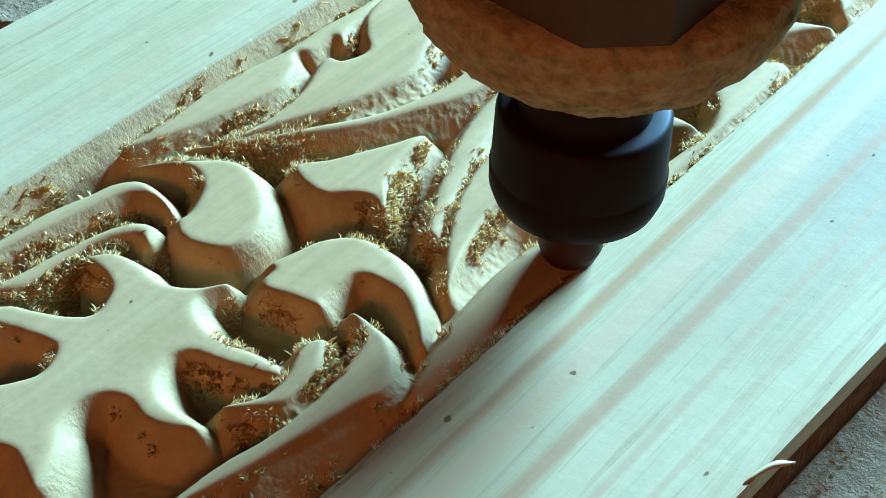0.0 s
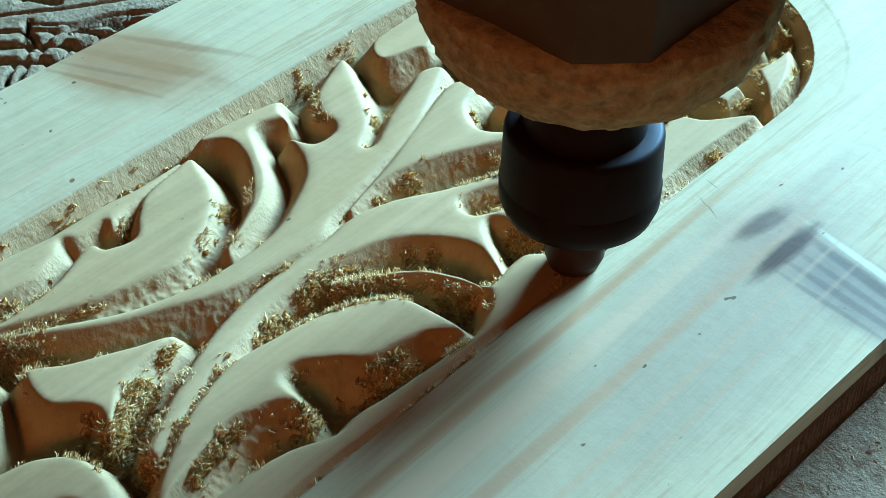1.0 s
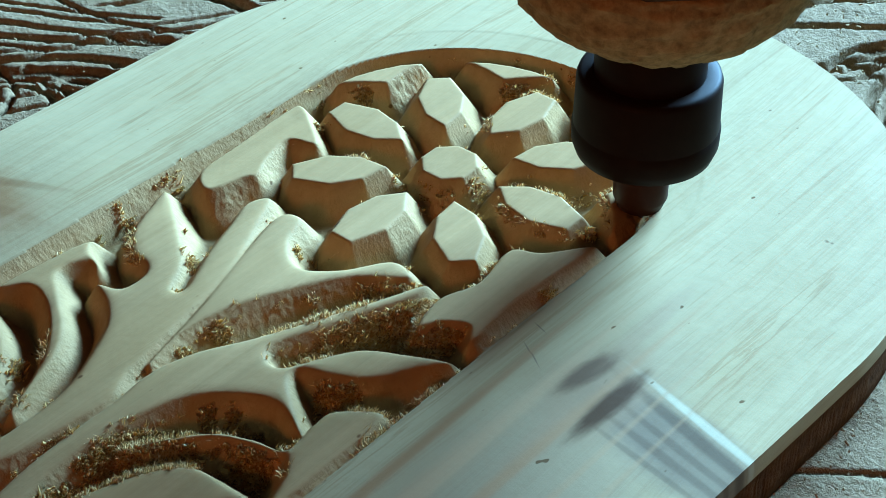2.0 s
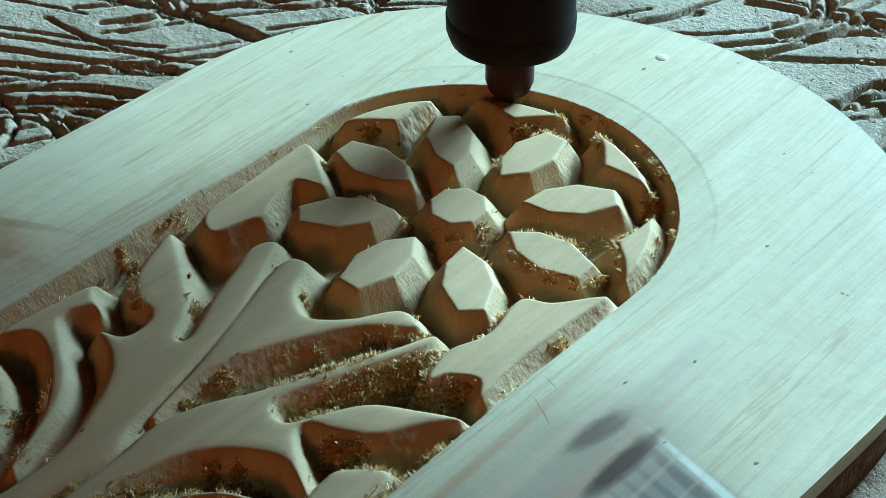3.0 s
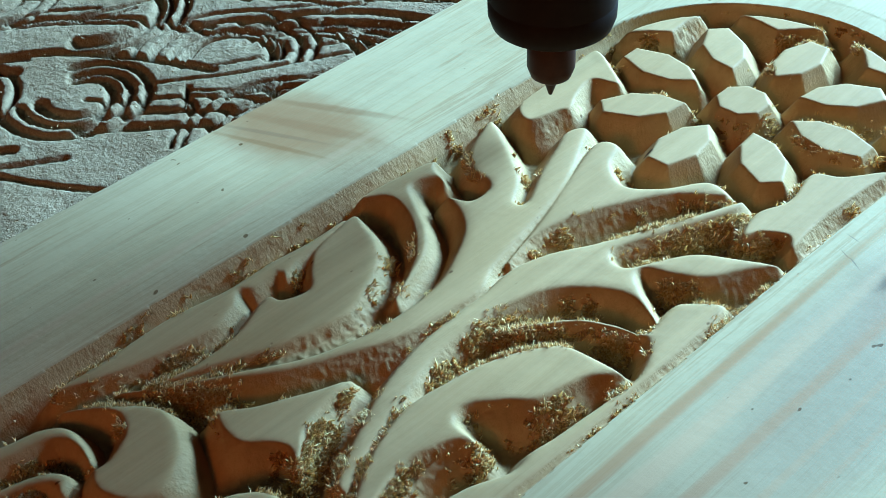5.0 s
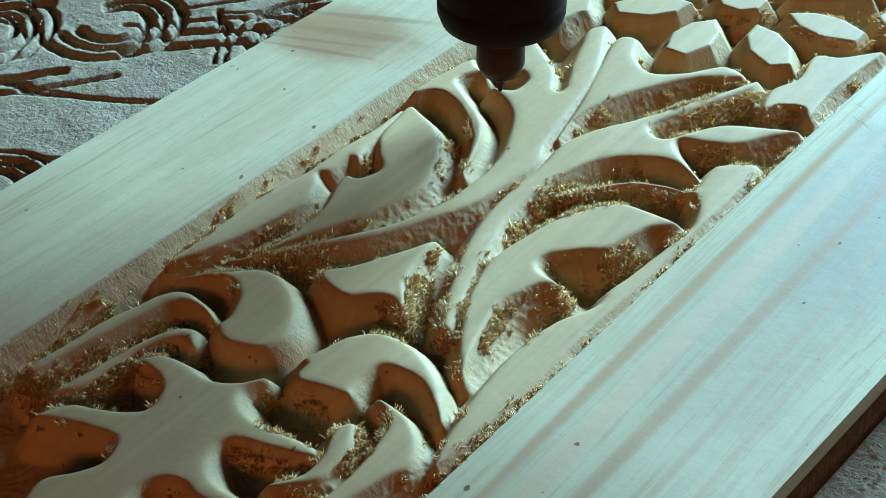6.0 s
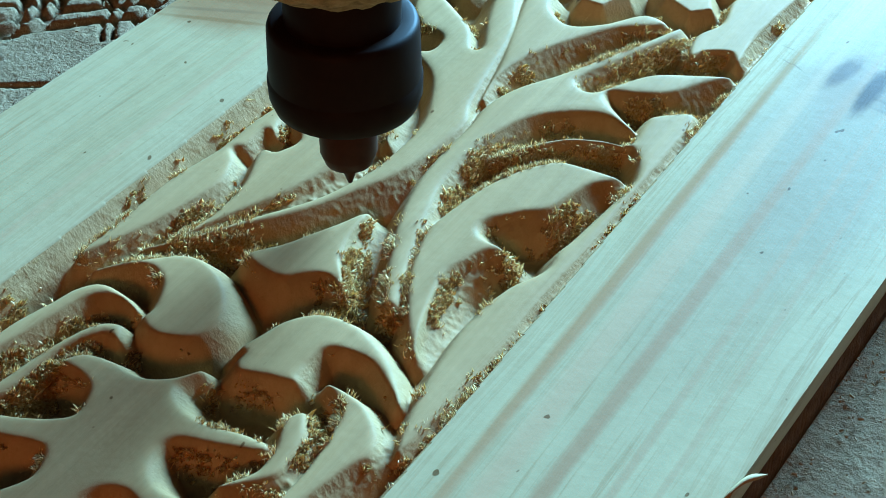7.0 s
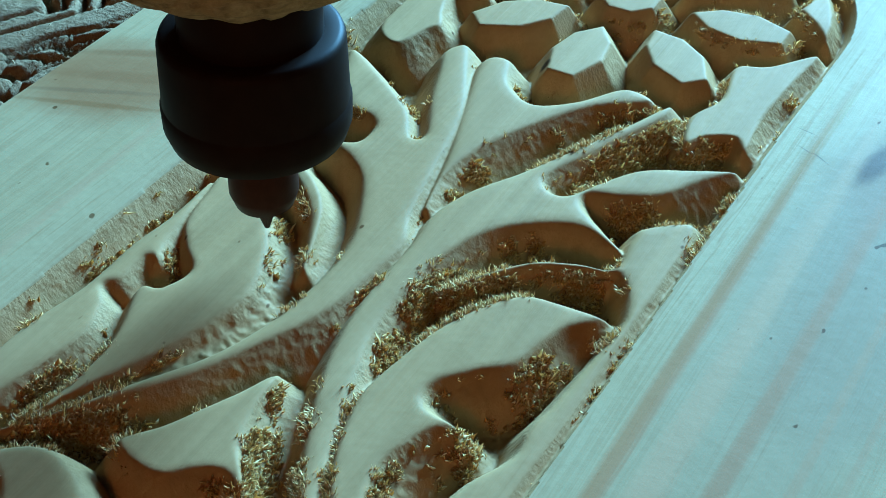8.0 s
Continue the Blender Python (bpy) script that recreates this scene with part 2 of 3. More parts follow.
# ---- carving layout, in millimetres from the middle of the rosette ----
OUTLINES = {
    "frond_left": [(-42.5, -40), (-44, -27), (-45.5, -8), (-43.5, -5), (-36.5, -9), (-29.5, -14.5), (-36, -17.5), (-34.5, -25.5), (-31.5, -32), (-33, -35.5), (-36, -44)],
    "frond_right": [(33, -48), (30.5, -38.5), (33.5, -29), (31.5, -16.5), (37.5, -12.5), (45.5, -3.5), (44.5, -16), (43.5, -31.5), (44.5, -44.5), (41, -41.5), (36, -44)],
    "inner_frond": [(-16.5, -40.5), (-11.5, -37.5), (-7.5, -45.5), (0, -50), (7.5, -45), (14.5, -35.5), (21.5, -37.5), (12, -45), (5, -56), (-1, -69.5), (-3, -81.5), (-1.5, -91), (-6.5, -73), (-11.5, -58.5)],
    "stem_left": [(-22.5, -36.5), (-18, -44), (-10, -60.5), (-6, -78), (-2.5, -94), (1, -103), (0.5, -116), (-1.5, -128), (-6.5, -140), (-12, -151), (-20.5, -162.5), (-33, -178), (-27, -169.5), (-19.5, -157), (-12, -144.5), (-8, -131.5), (-7, -119), (-8, -108), (-12, -98), (-17, -89.5), (-22.5, -85), (-29, -82), (-24, -79.5), (-23.5, -74), (-26, -71), (-31.5, -70), (-37, -65.5), (-41, -57.5), (-43, -50), (-32, -56.5), (-21, -64.5), (-15.5, -72.5), (-13.5, -70.5), (-18.5, -60), (-22.5, -49.5), (-25.5, -41)],
    "spur_left": [(-44, -96), (-43.5, -85), (-42, -73.5), (-40, -74), (-34, -77.5), (-36.5, -78.5), (-37.5, -84), (-30.5, -89.5), (-22, -95), (-16, -103), (-11.5, -117.5), (-18, -105), (-24.5, -98), (-32, -93), (-39, -91.5)],
    "leaf_left": [(-40, -102), (-33, -102.5), (-24.5, -106.5), (-18, -114.5), (-13.5, -126), (-14.5, -137), (-18, -149), (-25, -163.5), (-29, -172), (-27.5, -161), (-28.5, -149.5), (-33, -137), (-29.5, -134.5), (-28, -128.5), (-33, -123.5), (-37.5, -117.5), (-39.5, -108)],
    "edge_vine_left": [(-41, -105), (-41, -116.5), (-42, -127.5), (-42, -141), (-44, -155.5), (-43.5, -171.5), (-43, -186.5), (-38, -175.5), (-35, -163), (-33.5, -151.5), (-36, -143.5), (-39, -139.5), (-37.5, -136.5), (-37.5, -129.5), (-35, -129), (-37, -123.5), (-38.5, -115.5)],
    "tulip": [(-12.5, -168.5), (-8.5, -162), (-5, -155), (-2, -149), (0.5, -142.5), (3.5, -150), (7, -159), (10, -167), (4.5, -165.5), (-3.5, -171)],
    "stem_right": [(19, -165.5), (13.5, -155.5), (8, -143.5), (4.5, -132.5), (2.5, -119), (2, -103.5), (1, -93), (3.5, -83), (9.5, -72), (15, -60), (20.5, -47.5), (25, -37), (26, -41.5), (22, -51.5), (17.5, -63), (15, -69), (14.5, -73), (17, -75.5), (20.5, -74.5), (24, -68), (29, -60.5), (37.5, -55.5), (45.5, -52), (41, -58.5), (36, -66.5), (29.5, -70.5), (23.5, -73), (24, -76.5), (29, -80.5), (36, -85.5), (27.5, -83), (20.5, -85.5), (13, -92.5), (9, -103), (8, -113), (8.5, -124.5), (11.5, -136), (15, -146.5), (19, -157.5), (22, -165.5)],
    "edge_vine_right": [(13.5, -110), (18, -102.5), (23.5, -96), (30.5, -92.5), (37, -90.5), (36.5, -82), (37, -77), (45, -72), (46.5, -87.5), (46.5, -108.5), (47, -130.5), (46.5, -149.5), (47, -170), (46.5, -186.5), (44.5, -200.5), (40, -186), (37.5, -169.5), (37.5, -158.5), (39, -149), (42.5, -140.5), (42, -133.5), (43, -126), (44, -112.5), (44, -101), (38.5, -92), (31, -94), (24, -97.5), (18.5, -103.5)],
    "leaf_right": [(42.5, -103.5), (35.5, -103), (27.5, -105), (22, -111), (18, -120.5), (16, -130.5), (15, -141), (17.5, -151.5), (22.5, -162), (32, -175), (31, -167.5), (29, -157.5), (28, -150.5), (30, -142.5), (32.5, -138.5), (27, -136), (26, -132), (29.5, -126.5), (35, -120.5), (38.5, -109.5)],
    "scroll_left": [(-36.8, -189.2), (-33.7, -184.4), (-29.7, -180.4), (-24.6, -176.0), (-20.4, -175.0), (-15.2, -176.6), (-10.2, -180.0), (-6.4, -184.7), (-4.8, -188.6), (-4.8, -192.0), (-6.0, -194.9), (-9.2, -197.0), (-13.0, -198.1), (-16.5, -197.3), (-18.5, -195.2), (-18.6, -192.1), (-20.2, -188.2), (-22.8, -184.5), (-26.8, -182.5), (-30.7, -183.4), (-33.5, -186.1)],
    "scroll_right": [(3.5, -192), (4.5, -187.5), (6.5, -181), (11.5, -176), (19, -175.5), (24.5, -177.5), (30.5, -181), (37.5, -188), (38, -190), (35, -187.5), (28, -183), (22.5, -182.5), (18, -184), (17, -188.5), (17.5, -192.5), (18, -195), (12.5, -196.5), (7.5, -198), (5.5, -196.5), (5, -193.5)],
    "low_leaf": [(24, -192), (28, -191.5), (34.5, -192.5), (40, -196.5), (42.5, -202), (40.5, -208.5), (38, -220), (35.5, -232), (31.5, -244.5), (30.5, -250), (31, -234), (33, -223), (33.5, -212.5), (32, -202), (30, -196), (26.5, -193.5)],
    "low_spur": [(24.5, -200.5), (28.5, -205), (29.5, -211), (29.5, -216.5), (24.5, -222), (22.5, -223), (26, -217), (25.5, -211), (23, -204.5)],
    "acanthus": [(-23.5, -213.5), (-21, -209.5), (-15, -208.5), (-8, -209), (-2.5, -206), (1, -201.5), (-0.5, -207), (3, -211), (10, -212.5), (17.5, -211), (23.5, -211), (23.5, -213), (15.5, -216), (9, -218), (7, -221.5), (9, -226.5), (14, -229.5), (22, -229.5), (19, -232.5), (14, -234), (9, -233), (5, -234.5), (3, -238.5), (4, -243.5), (8.5, -249), (11.5, -255.5), (3, -253), (-3, -255.5), (-9.5, -257.5), (-13.5, -249.5), (-9.5, -243), (-7.5, -238), (-10, -233), (-14, -233), (-21.5, -235.5), (-28, -238), (-25, -231.5), (-20, -229), (-14.5, -226), (-11.5, -222.5), (-13.5, -217), (-17.5, -214.5)],
    "vine_low_left": [(-40, -220.5), (-39.5, -210.5), (-37.5, -202), (-36, -195.5), (-32.5, -191.5), (-26, -192), (-21.5, -194), (-27.5, -193.5), (-32, -196.5), (-34, -205), (-35.5, -213.5), (-37, -220.5), (-38.5, -229.5), (-41, -228)],
    "twig_low_left": [(-30.5, -231), (-29.5, -221), (-28.5, -212.5), (-26.5, -204.5), (-24, -200.5), (-20.5, -199.5), (-18.5, -203), (-22, -203.5), (-25.5, -209.5), (-26.5, -218.5), (-27, -227)],
}
SHARP = {"petal", "rosette_boss"}
BROAD = {"stem", "leaf", "tulip", "inner", "spur", "low", "vine", "edge", "frond"}
DEPTH, SLOPE, TOP = 8.5, 1.6, 0.4
RECESS_X, RECESS_LEFT, RECESS_R, RECESS_Y = 48.5, 51.0, 49.5, 2.0


def curve(points, steps=7):
    """A closed Catmull-Rom curve."""
    p = np.array(points, float)
    a, b, c, d = np.roll(p, 1, 0), p, np.roll(p, -1, 0), np.roll(p, -2, 0)
    s = (np.arange(steps) / steps)[None, :, None]
    a, b, c, d = (v[:, None, :] for v in (a, b, c, d))
    q = 0.5 * (2 * b + (c - a) * s + (2 * a - 5 * b + 4 * c - d) * s ** 2 + (3 * b - a - 3 * c + d) * s ** 3)
    return q.reshape(-1, 2)


def signed_distance(poly, x, y):
    """Distance from the points to a closed outline, negative inside."""
    best, inside = np.full(x.shape, 1e9), np.zeros(x.shape, bool)
    for (ax, ay), (bx, by) in zip(poly, np.roll(poly, -1, 0)):
        dx, dy = bx - ax, by - ay
        t = np.clip(((x - ax) * dx + (y - ay) * dy) / (dx * dx + dy * dy + 1e-12), 0, 1)
        best = np.minimum(best, (x - ax - t * dx) ** 2 + (y - ay - t * dy) ** 2)
        if ay != by:
            inside ^= ((ay > y) != (by > y)) & (x < dx * (y - ay) / dy + ax)
    d = np.sqrt(best)
    return np.where(inside, -d, d)


def polar(points, turn):
    return [(r * math.cos(radians(a + turn)), r * math.sin(radians(a + turn))) for r, a in points]


PIECES = []
for key, points in OUTLINES.items():
    PIECES.append((key, curve(points)))
for k in range(8):
    hexagon = [(15.0, 0), (21.0, -12), (29.0, -11.5), (37.0, -4.5), (37.0, 4.5), (29.0, 11.5), (21.0, 12)]
    PIECES.append(("petal", np.array(polar(hexagon, 45 * k))))
for k in range(4):
    filler = [(44.8, -15), (45.2, -8), (45.2, 0), (45.2, 8), (44.8, 15), (41.5, 8), (38.0, 0), (41.5, -8)]
    PIECES.append(("spandrel", np.array(polar(filler, 20 + 45 * k))))
PIECES.append(("rosette_boss", np.array(polar([(7.0, 45 * k) for k in range(8)], 22.5))))


def recess_distance(x, y):
    """Distance past the recess edge, negative inside the recess."""
    up = np.hypot(x, y - RECESS_Y) - RECESS_R
    blend = np.clip((y - RECESS_Y + 40) / 40, 0, 1)
    half = np.where(x < 0, RECESS_LEFT, RECESS_X) * (1 - blend) + RECESS_R * blend
    return np.where(y > RECESS_Y, up, np.abs(x) - half)


# board outline: a plank with a round end, a little askew to the carving
HALF_W, LEAN, AXIS_X, ARC_Y, END_Y, THICK = 99.5, 0.031, 9.0, -2.0, -330.0, 16.0


def half_width(y):
    return HALF_W - np.clip((ARC_Y - y) / 180.0, 0, 1.5) * 2.6


def build_board():
    board = new("carved_board")
    tagged(board, "pale pine board with round end and carved leaf relief", "wooden board")
    dense, coarse = 0.33, 1.0
    s = np.concatenate([np.arange(-1, -0.66, coarse / HALF_W), np.arange(-0.66, 0.48, dense / HALF_W), np.arange(0.48, 1, coarse / HALF_W), [1.0]])
    rows_y = np.concatenate([np.arange(END_Y, -262, 2.5), np.arange(-262, ARC_Y, dense)])
    arc = np.arcsin(np.linspace(0, 0.66, 220))
    arc = np.concatenate([arc, np.linspace(arc[-1], math.pi / 2 - 0.004, 90)[1:]])
    yy = np.concatenate([rows_y, ARC_Y + HALF_W * np.sin(arc)])
    hw = np.concatenate([half_width(rows_y), HALF_W * np.cos(arc)])
    X = AXIS_X + LEAN * yy[:, None] + hw[:, None] * s[None, :]
    Y = np.repeat(yy[:, None], len(s), 1)
    # relief
    edge = recess_distance(X, Y)
    side = np.clip((-12 - X) / 26, 0, 1) * np.clip((12 - Y) / 30, 0, 1)
    # the long wall on the far side falls more gently, the wall round the arch more steeply
    dist, label = np.where(edge > 0, 0, -edge * (1 - 0.08 * side) * (1 + 0.6 * np.clip((Y + 5) / 20, 0, 1))), np.zeros(X.shape, int)
    for k, (key, poly) in enumerate(PIECES):
        lo, hi = poly.min(0) - 10, poly.max(0) + 10
        near = (X > lo[0]) & (X < hi[0]) & (Y > lo[1]) & (Y < hi[1])
        r, c = np.where(near.any(1))[0], np.where(near.any(0))[0]
        at = np.s_[r[0]:r[-1] + 1, c[0]:c[-1] + 1]
        d = signed_distance(poly, X[at], Y[at])
        if key.split("_")[0] in BROAD:
            # long leaves and stems fall away gently on the side of the near margin
            gy, gx = np.gradient(d)
            gy, gx = gy / np.gradient(Y[at], axis=0), gx / np.gradient(X[at], axis=1)
            ease = np.clip(0.92 * gx - 0.38 * gy, 0, 1) ** 1.5
            for ax in (0, 1, 0, 1):
                ease = (np.roll(ease, 2, ax) + ease + np.roll(ease, -2, ax)) / 3
            d = np.where(d > 0, d * (1 - 0.42 * ease), d)
        take = d < dist[at]
        dist[at] = np.where(take, d, dist[at])
        label[at] = np.where(take, k + 1, label[at])
    # crisp facets on the rosette, rounded shoulders on the leaves
    crisp = np.isin(label, [0] + [k + 1 for k, (key, _) in enumerate(PIECES) if key in SHARP])
    rounded = np.isin(label, [k + 1 for k, (key, _) in enumerate(PIECES) if key.split("_")[0] in ("stem", "edge", "inner", "vine", "twig", "spur", "low")])
    # leaves and scrolls slope away further on the side towards the arch
    gentle = np.isin(label, [k + 1 for k, (key, _) in enumerate(PIECES) if key.split("_")[0] in ("scroll", "acanthus", "leaf", "low", "tulip", "spur")])
    soft = np.where(crisp, 0.22, np.where(gentle, 0.55, np.where(rounded, 0.75, 0.35)))
    dy, dx = np.gradient(dist)
    dy, dx = dy / np.gradient(Y, axis=0), dx / np.gradient(X, axis=1)
    broad = np.zeros(len(PIECES) + 1)
    for k, (key, _) in enumerate(PIECES):
        own = dist[label == k + 1]
        broad[k + 1] = min(3.0, 0.45 * -own.min()) if own.size else 0.0
    facing = np.clip(0.85 * dx + 0.5 * dy, 0, 1)
    scrolls = np.isin(label, [k + 1 for k, (key, _) in enumerate(PIECES) if key.split("_")[0] in ("scroll", "acanthus")])
    turn_away = np.where(gentle & ~scrolls, facing * broad[label], np.where(crisp, 0, 0.3))
    ease = np.where(scrolls, facing * 0.38, np.where(gentle, facing * 0.25, 0.0))
    for k in range(4):
        for ax in (0, 1):
            turn_away = (np.roll(turn_away, 2, ax) + turn_away + np.roll(turn_away, -2, ax)) / 3
            ease = (np.roll(ease, 2, ax) + ease + np.roll(ease, -2, ax)) / 3
    dist = np.where((label == 0), dist, (dist + turn_away) * (1 - ease))
    run = 0.5 * (dist + np.sqrt(dist ** 2 + soft ** 2)) - np.where(crisp, 0.0, 0.05)
    run = np.where((label == 0) & (edge > 0), 0, np.maximum(run, 0))
    deep = SLOPE * run
    cut = DEPTH - np.log1p(np.exp(np.clip((DEPTH - deep) * 2.2, -40, 40))) / 2.2
    cut = np.maximum(cut, 0)
    # raised outer margin beyond a fine step round the recess
    step = np.clip((edge - 7.4) / 1.5, 0, 1)
    step = step * step * (3 - 2 * step)
    height = 0.10 + 0.55 * np.clip((X - 30) / 20, 0, 1) * np.clip((10 - Y) / 50, 0, 1)
    # the inner strip tips gently towards the recess
    tip = 0.8 - 0.5 * np.clip((Y + 10) / 20, 0, 1)
    lean = np.where(edge > 0, -tip * (1 - np.clip(edge / 7.2, 0, 1)), -tip)
    # on the far side the margin rolls over into the recess
    roll = np.where(edge > 0, (1 - np.clip(edge / 8.0, 0, 1)) ** 2, np.exp(-np.maximum(dist, 0) / 3.0))
    lean = lean - 1.0 * side * roll * (label == 0)
    rng = np.random.default_rng(4)
    rough = np.zeros(X.shape)
    for f, amp in ((0.22, 0.10), (0.6, 0.07), (1.7, 0.05)):
        p = rng.uniform(0, 6.28, 4)
        rough += amp * (np.sin(f * X * 1.3 + p[0] + 2 * np.sin(f * Y * 0.37 + p[1])) * np.sin(f * Y + p[2] + 1.5 * np.sin(f * X * 0.6 + p[3])))
    grit = rng.normal(0, 1, X.shape)
    grit = (grit + np.roll(grit, 1, 0) + np.roll(grit, 1, 1) + np.roll(grit, (1, 1), (0, 1)) + np.roll(grit, 2, 0)) / 2.2
    # sides cut against the grain are torn in lumps, the rest is nearly smooth
    lumps = rng.normal(0, 1, X.shape)
    for ax in (0, 1, 0, 1):
        lumps = (np.roll(lumps, 1, ax) + lumps + np.roll(lumps, -1, ax)) / 1.9
    patch = np.clip(0.6 + 0.9 * np.sin(0.13 * X + 0.9 * np.sin(0.11 * Y)) * np.sin(0.10 * Y + 1.1 * np.sin(0.09 * X)), 0, 1)
    smooth_cut = np.isin(label, [k + 1 for k, (key, _) in enumerate(PIECES) if key in SHARP or key in ("scroll_left", "scroll_right", "acanthus", "spur_left")])
    against = np.clip(0.85 * dx - 0.45 * dy, 0, 1) * patch * np.where(smooth_cut, 0.12, 1.0)
    tear = (grit * np.where(smooth_cut | (label == 0), 0.012, 0.035) + lumps * np.where(label == 0, 0.03, 0.09) * against) * np.clip(deep / 2.0, 0, 1)
    Z = TOP - cut + step * height + lean + np.where(dist > 0, rough * np.clip(cut / 2, 0, 1), rough * 0.15) + np.where(dist > 0, tear, 0)
    xyz = np.stack([X, Y, Z], -1).reshape(-1, 3) / 1000.0
    R, C = X.shape
    i = np.arange(R * C).reshape(R, C)
    quads = np.stack([i[:-1, :-1], i[:-1, 1:], i[1:, 1:], i[1:, :-1]], -1).reshape(-1, 4)
    owner = label[:-1, :-1].ravel()
    outside = (edge > 0)[:-1, :-1].ravel()
    grid_mesh("border", xyz, quads[outside & (owner == 0)], PINE, board, "planed pine margin with straight grain")
    grid_mesh("recess_wall", xyz, quads[~outside & (owner == 0)], CARVED, board, "sloping wall of the carved recess")
    for k, (key, poly) in enumerate(PIECES):
        q = quads[owner == k + 1]
        if len(q):
            grid_mesh(key, xyz, q, CARVED, board)
    # sides and underside
    left, right, top = i[:, 0], i[:, -1], i[-1, :]
    ring = np.concatenate([left, top[1:-1], right[::-1]])
    rim_pts = xyz[ring]
    n = len(ring)
    middle = np.array([AXIS_X / 1000, ARC_Y / 1000])
    out = rim_pts[:, :2] - np.stack([np.full(n, middle[0]) + LEAN * rim_pts[:, 1], np.minimum(rim_pts[:, 1], middle[1])], -1)
    out /= np.linalg.norm(out, axis=1)[:, None]
    levels = [rim_pts]
    for drop, grow, jag in ((0.0012, 0.0003, 0.0), (0.0034, 0.0004, 0.0), (0.0036, -0.0003, 0.00003), (0.008, -0.0004, 0.00005), (0.0120, -0.0002, 0.00005), (THICK / 1000, -0.0004, 0.00002)):
        q = rim_pts.copy()
        q[:, :2] += out * (grow + rng.normal(0, 1, n) * jag)[:, None]
        q[:, 2] = -drop
        levels.append(q)

    def strip(lo, hi, name, mat, label, closed):
        verts = [tuple(v) for level in levels[lo:hi + 1] for v in level]
        faces = [(b * n + k, b * n + (k + 1) % n, (b + 1) * n + (k + 1) % n, (b + 1) * n + k) for b in range(hi - lo) for k in range(n)]
        if closed:
            faces.append(tuple((hi - lo) * n + k for k in range(n)))
        link_mesh(name, verts, faces, mat, board, label, smooth=True)

    strip(0, 2, "arris", PINE, "pale planed arris", False)
    strip(2, 6, "edge", SAWN_SHADED, "rough sawn edge of the board, its shade put into the brown", True)
    return X, Y, Z, dist, label, deep


FIELD = build_board()


# ---- table with old tool tracks ----
def build_spoilboard():
    rng = random.Random(11)
    step = 0.75
    xs, ys = np.arange(-270, 200, step), np.arange(-330, 240, step)
    X, Y = np.meshgrid(xs, ys)
    groove = np.zeros(X.shape)

    def cut(path, width, depth):
        path = np.array(path)
        lo, hi = path.min(0) - width * 2, path.max(0) + width * 2
        a, b = np.searchsorted(xs, [lo[0], hi[0]])
        c, d = np.searchsorted(ys, [lo[1], hi[1]])
        if a == b or c == d:
            return
        x, y = X[c:d, a:b], Y[c:d, a:b]
        best = np.full(x.shape, 1e9)
        for (ax, ay), (bx, by) in zip(path, path[1:]):
            dx, dy = bx - ax, by - ay
            t = np.clip(((x - ax) * dx + (y - ay) * dy) / (dx * dx + dy * dy + 1e-9), 0, 1)
            best = np.minimum(best, (x - ax - t * dx) ** 2 + (y - ay - t * dy) ** 2)
        g = np.clip((width - np.sqrt(best)) * 3.0, 0, depth)
        groove[c:d, a:b] = np.maximum(groove[c:d, a:b], g)

    zones = [(-275, -80, -220, 240, 150), (-110, 200, 80, 240, 55), (100, 200, -300, 60, 10)]
    for zx0, zx1, zy0, zy1, count in zones:
        for k in range(count):
            x, y = rng.uniform(zx0, zx1), rng.uniform(zy0, zy1)
            kind, w, dp = rng.random(), rng.uniform(0.9, 2.2), rng.uniform(3.0, 6.0)
            if kind < 0.3:
                # rings of arcs inside one another
                r0, span, a0, sense = rng.uniform(14, 34), rng.uniform(0.45, 0.8), rng.gauss(radians(95), 0.9), rng.choice((-1, 1))
                for c in range(rng.choice((2, 3, 4, 5))):
                    r = r0 - c * rng.uniform(4.0, 6.5)
                    if r > 3:
                        cut([(x + r * (1 - 0.3 * u) * math.cos(a0 + sense * (u - 0.5) * span * 6.28), y + r * (1 - 0.15 * u) * math.sin(a0 + sense * (u - 0.5) * span * 6.28)) for u in np.linspace(0, 1, 26)], w * rng.uniform(0.5, 1.2), dp)
                continue
            a0, bend, ln = rng.gauss(radians(42), 0.22), rng.uniform(-0.55, 0.55), rng.uniform(60, 190)
            if kind > 0.9:
                a0, ln = a0 + rng.choice((-1.2, 1.1)), rng.uniform(15, 40)
            px, py, shape = x - ln / 3, y - ln / 3, []
            for u in range(24):
                shape.append((px, py))
                a = a0 + bend * math.sin(u / 6.0 + kind * 9)
                px, py = px + ln / 24 * math.cos(a), py + ln / 24 * math.sin(a)
            shift = 0.0
            for c in range(rng.choice((1, 2, 2, 3))):
                first, last = rng.randint(0, 7), rng.randint(15, 24)
                cut([(p[0] + shift * 0.7, p[1] - shift * 0.7) for p in shape[first:last]], w * rng.uniform(0.35, 1.2), dp * rng.uniform(0.4, 1.1))
                shift += rng.uniform(2.8, 8.0)
    g2 = np.random.default_rng(3)
    worn = np.zeros(X.shape)
    for f, amp in ((0.05, 0.35), (0.16, 0.22), (0.5, 0.12)):
        p = g2.uniform(0, 6.28, 4)
        worn += amp * np.sin(f * X + p[0] + 1.6 * np.sin(f * Y * 0.7 + p[1])) * np.sin(f * Y + p[2] + 1.4 * np.sin(f * X * 0.8 + p[3]))
    Z = -THICK - 0.9 + worn - groove + g2.normal(0, 0.06, X.shape) * (1 + 0.6 * (groove > 0))
    xyz = np.stack([X, Y, Z], -1).reshape(-1, 3) / 1000.0
    R, C = X.shape
    i = np.arange(R * C).reshape(R, C)
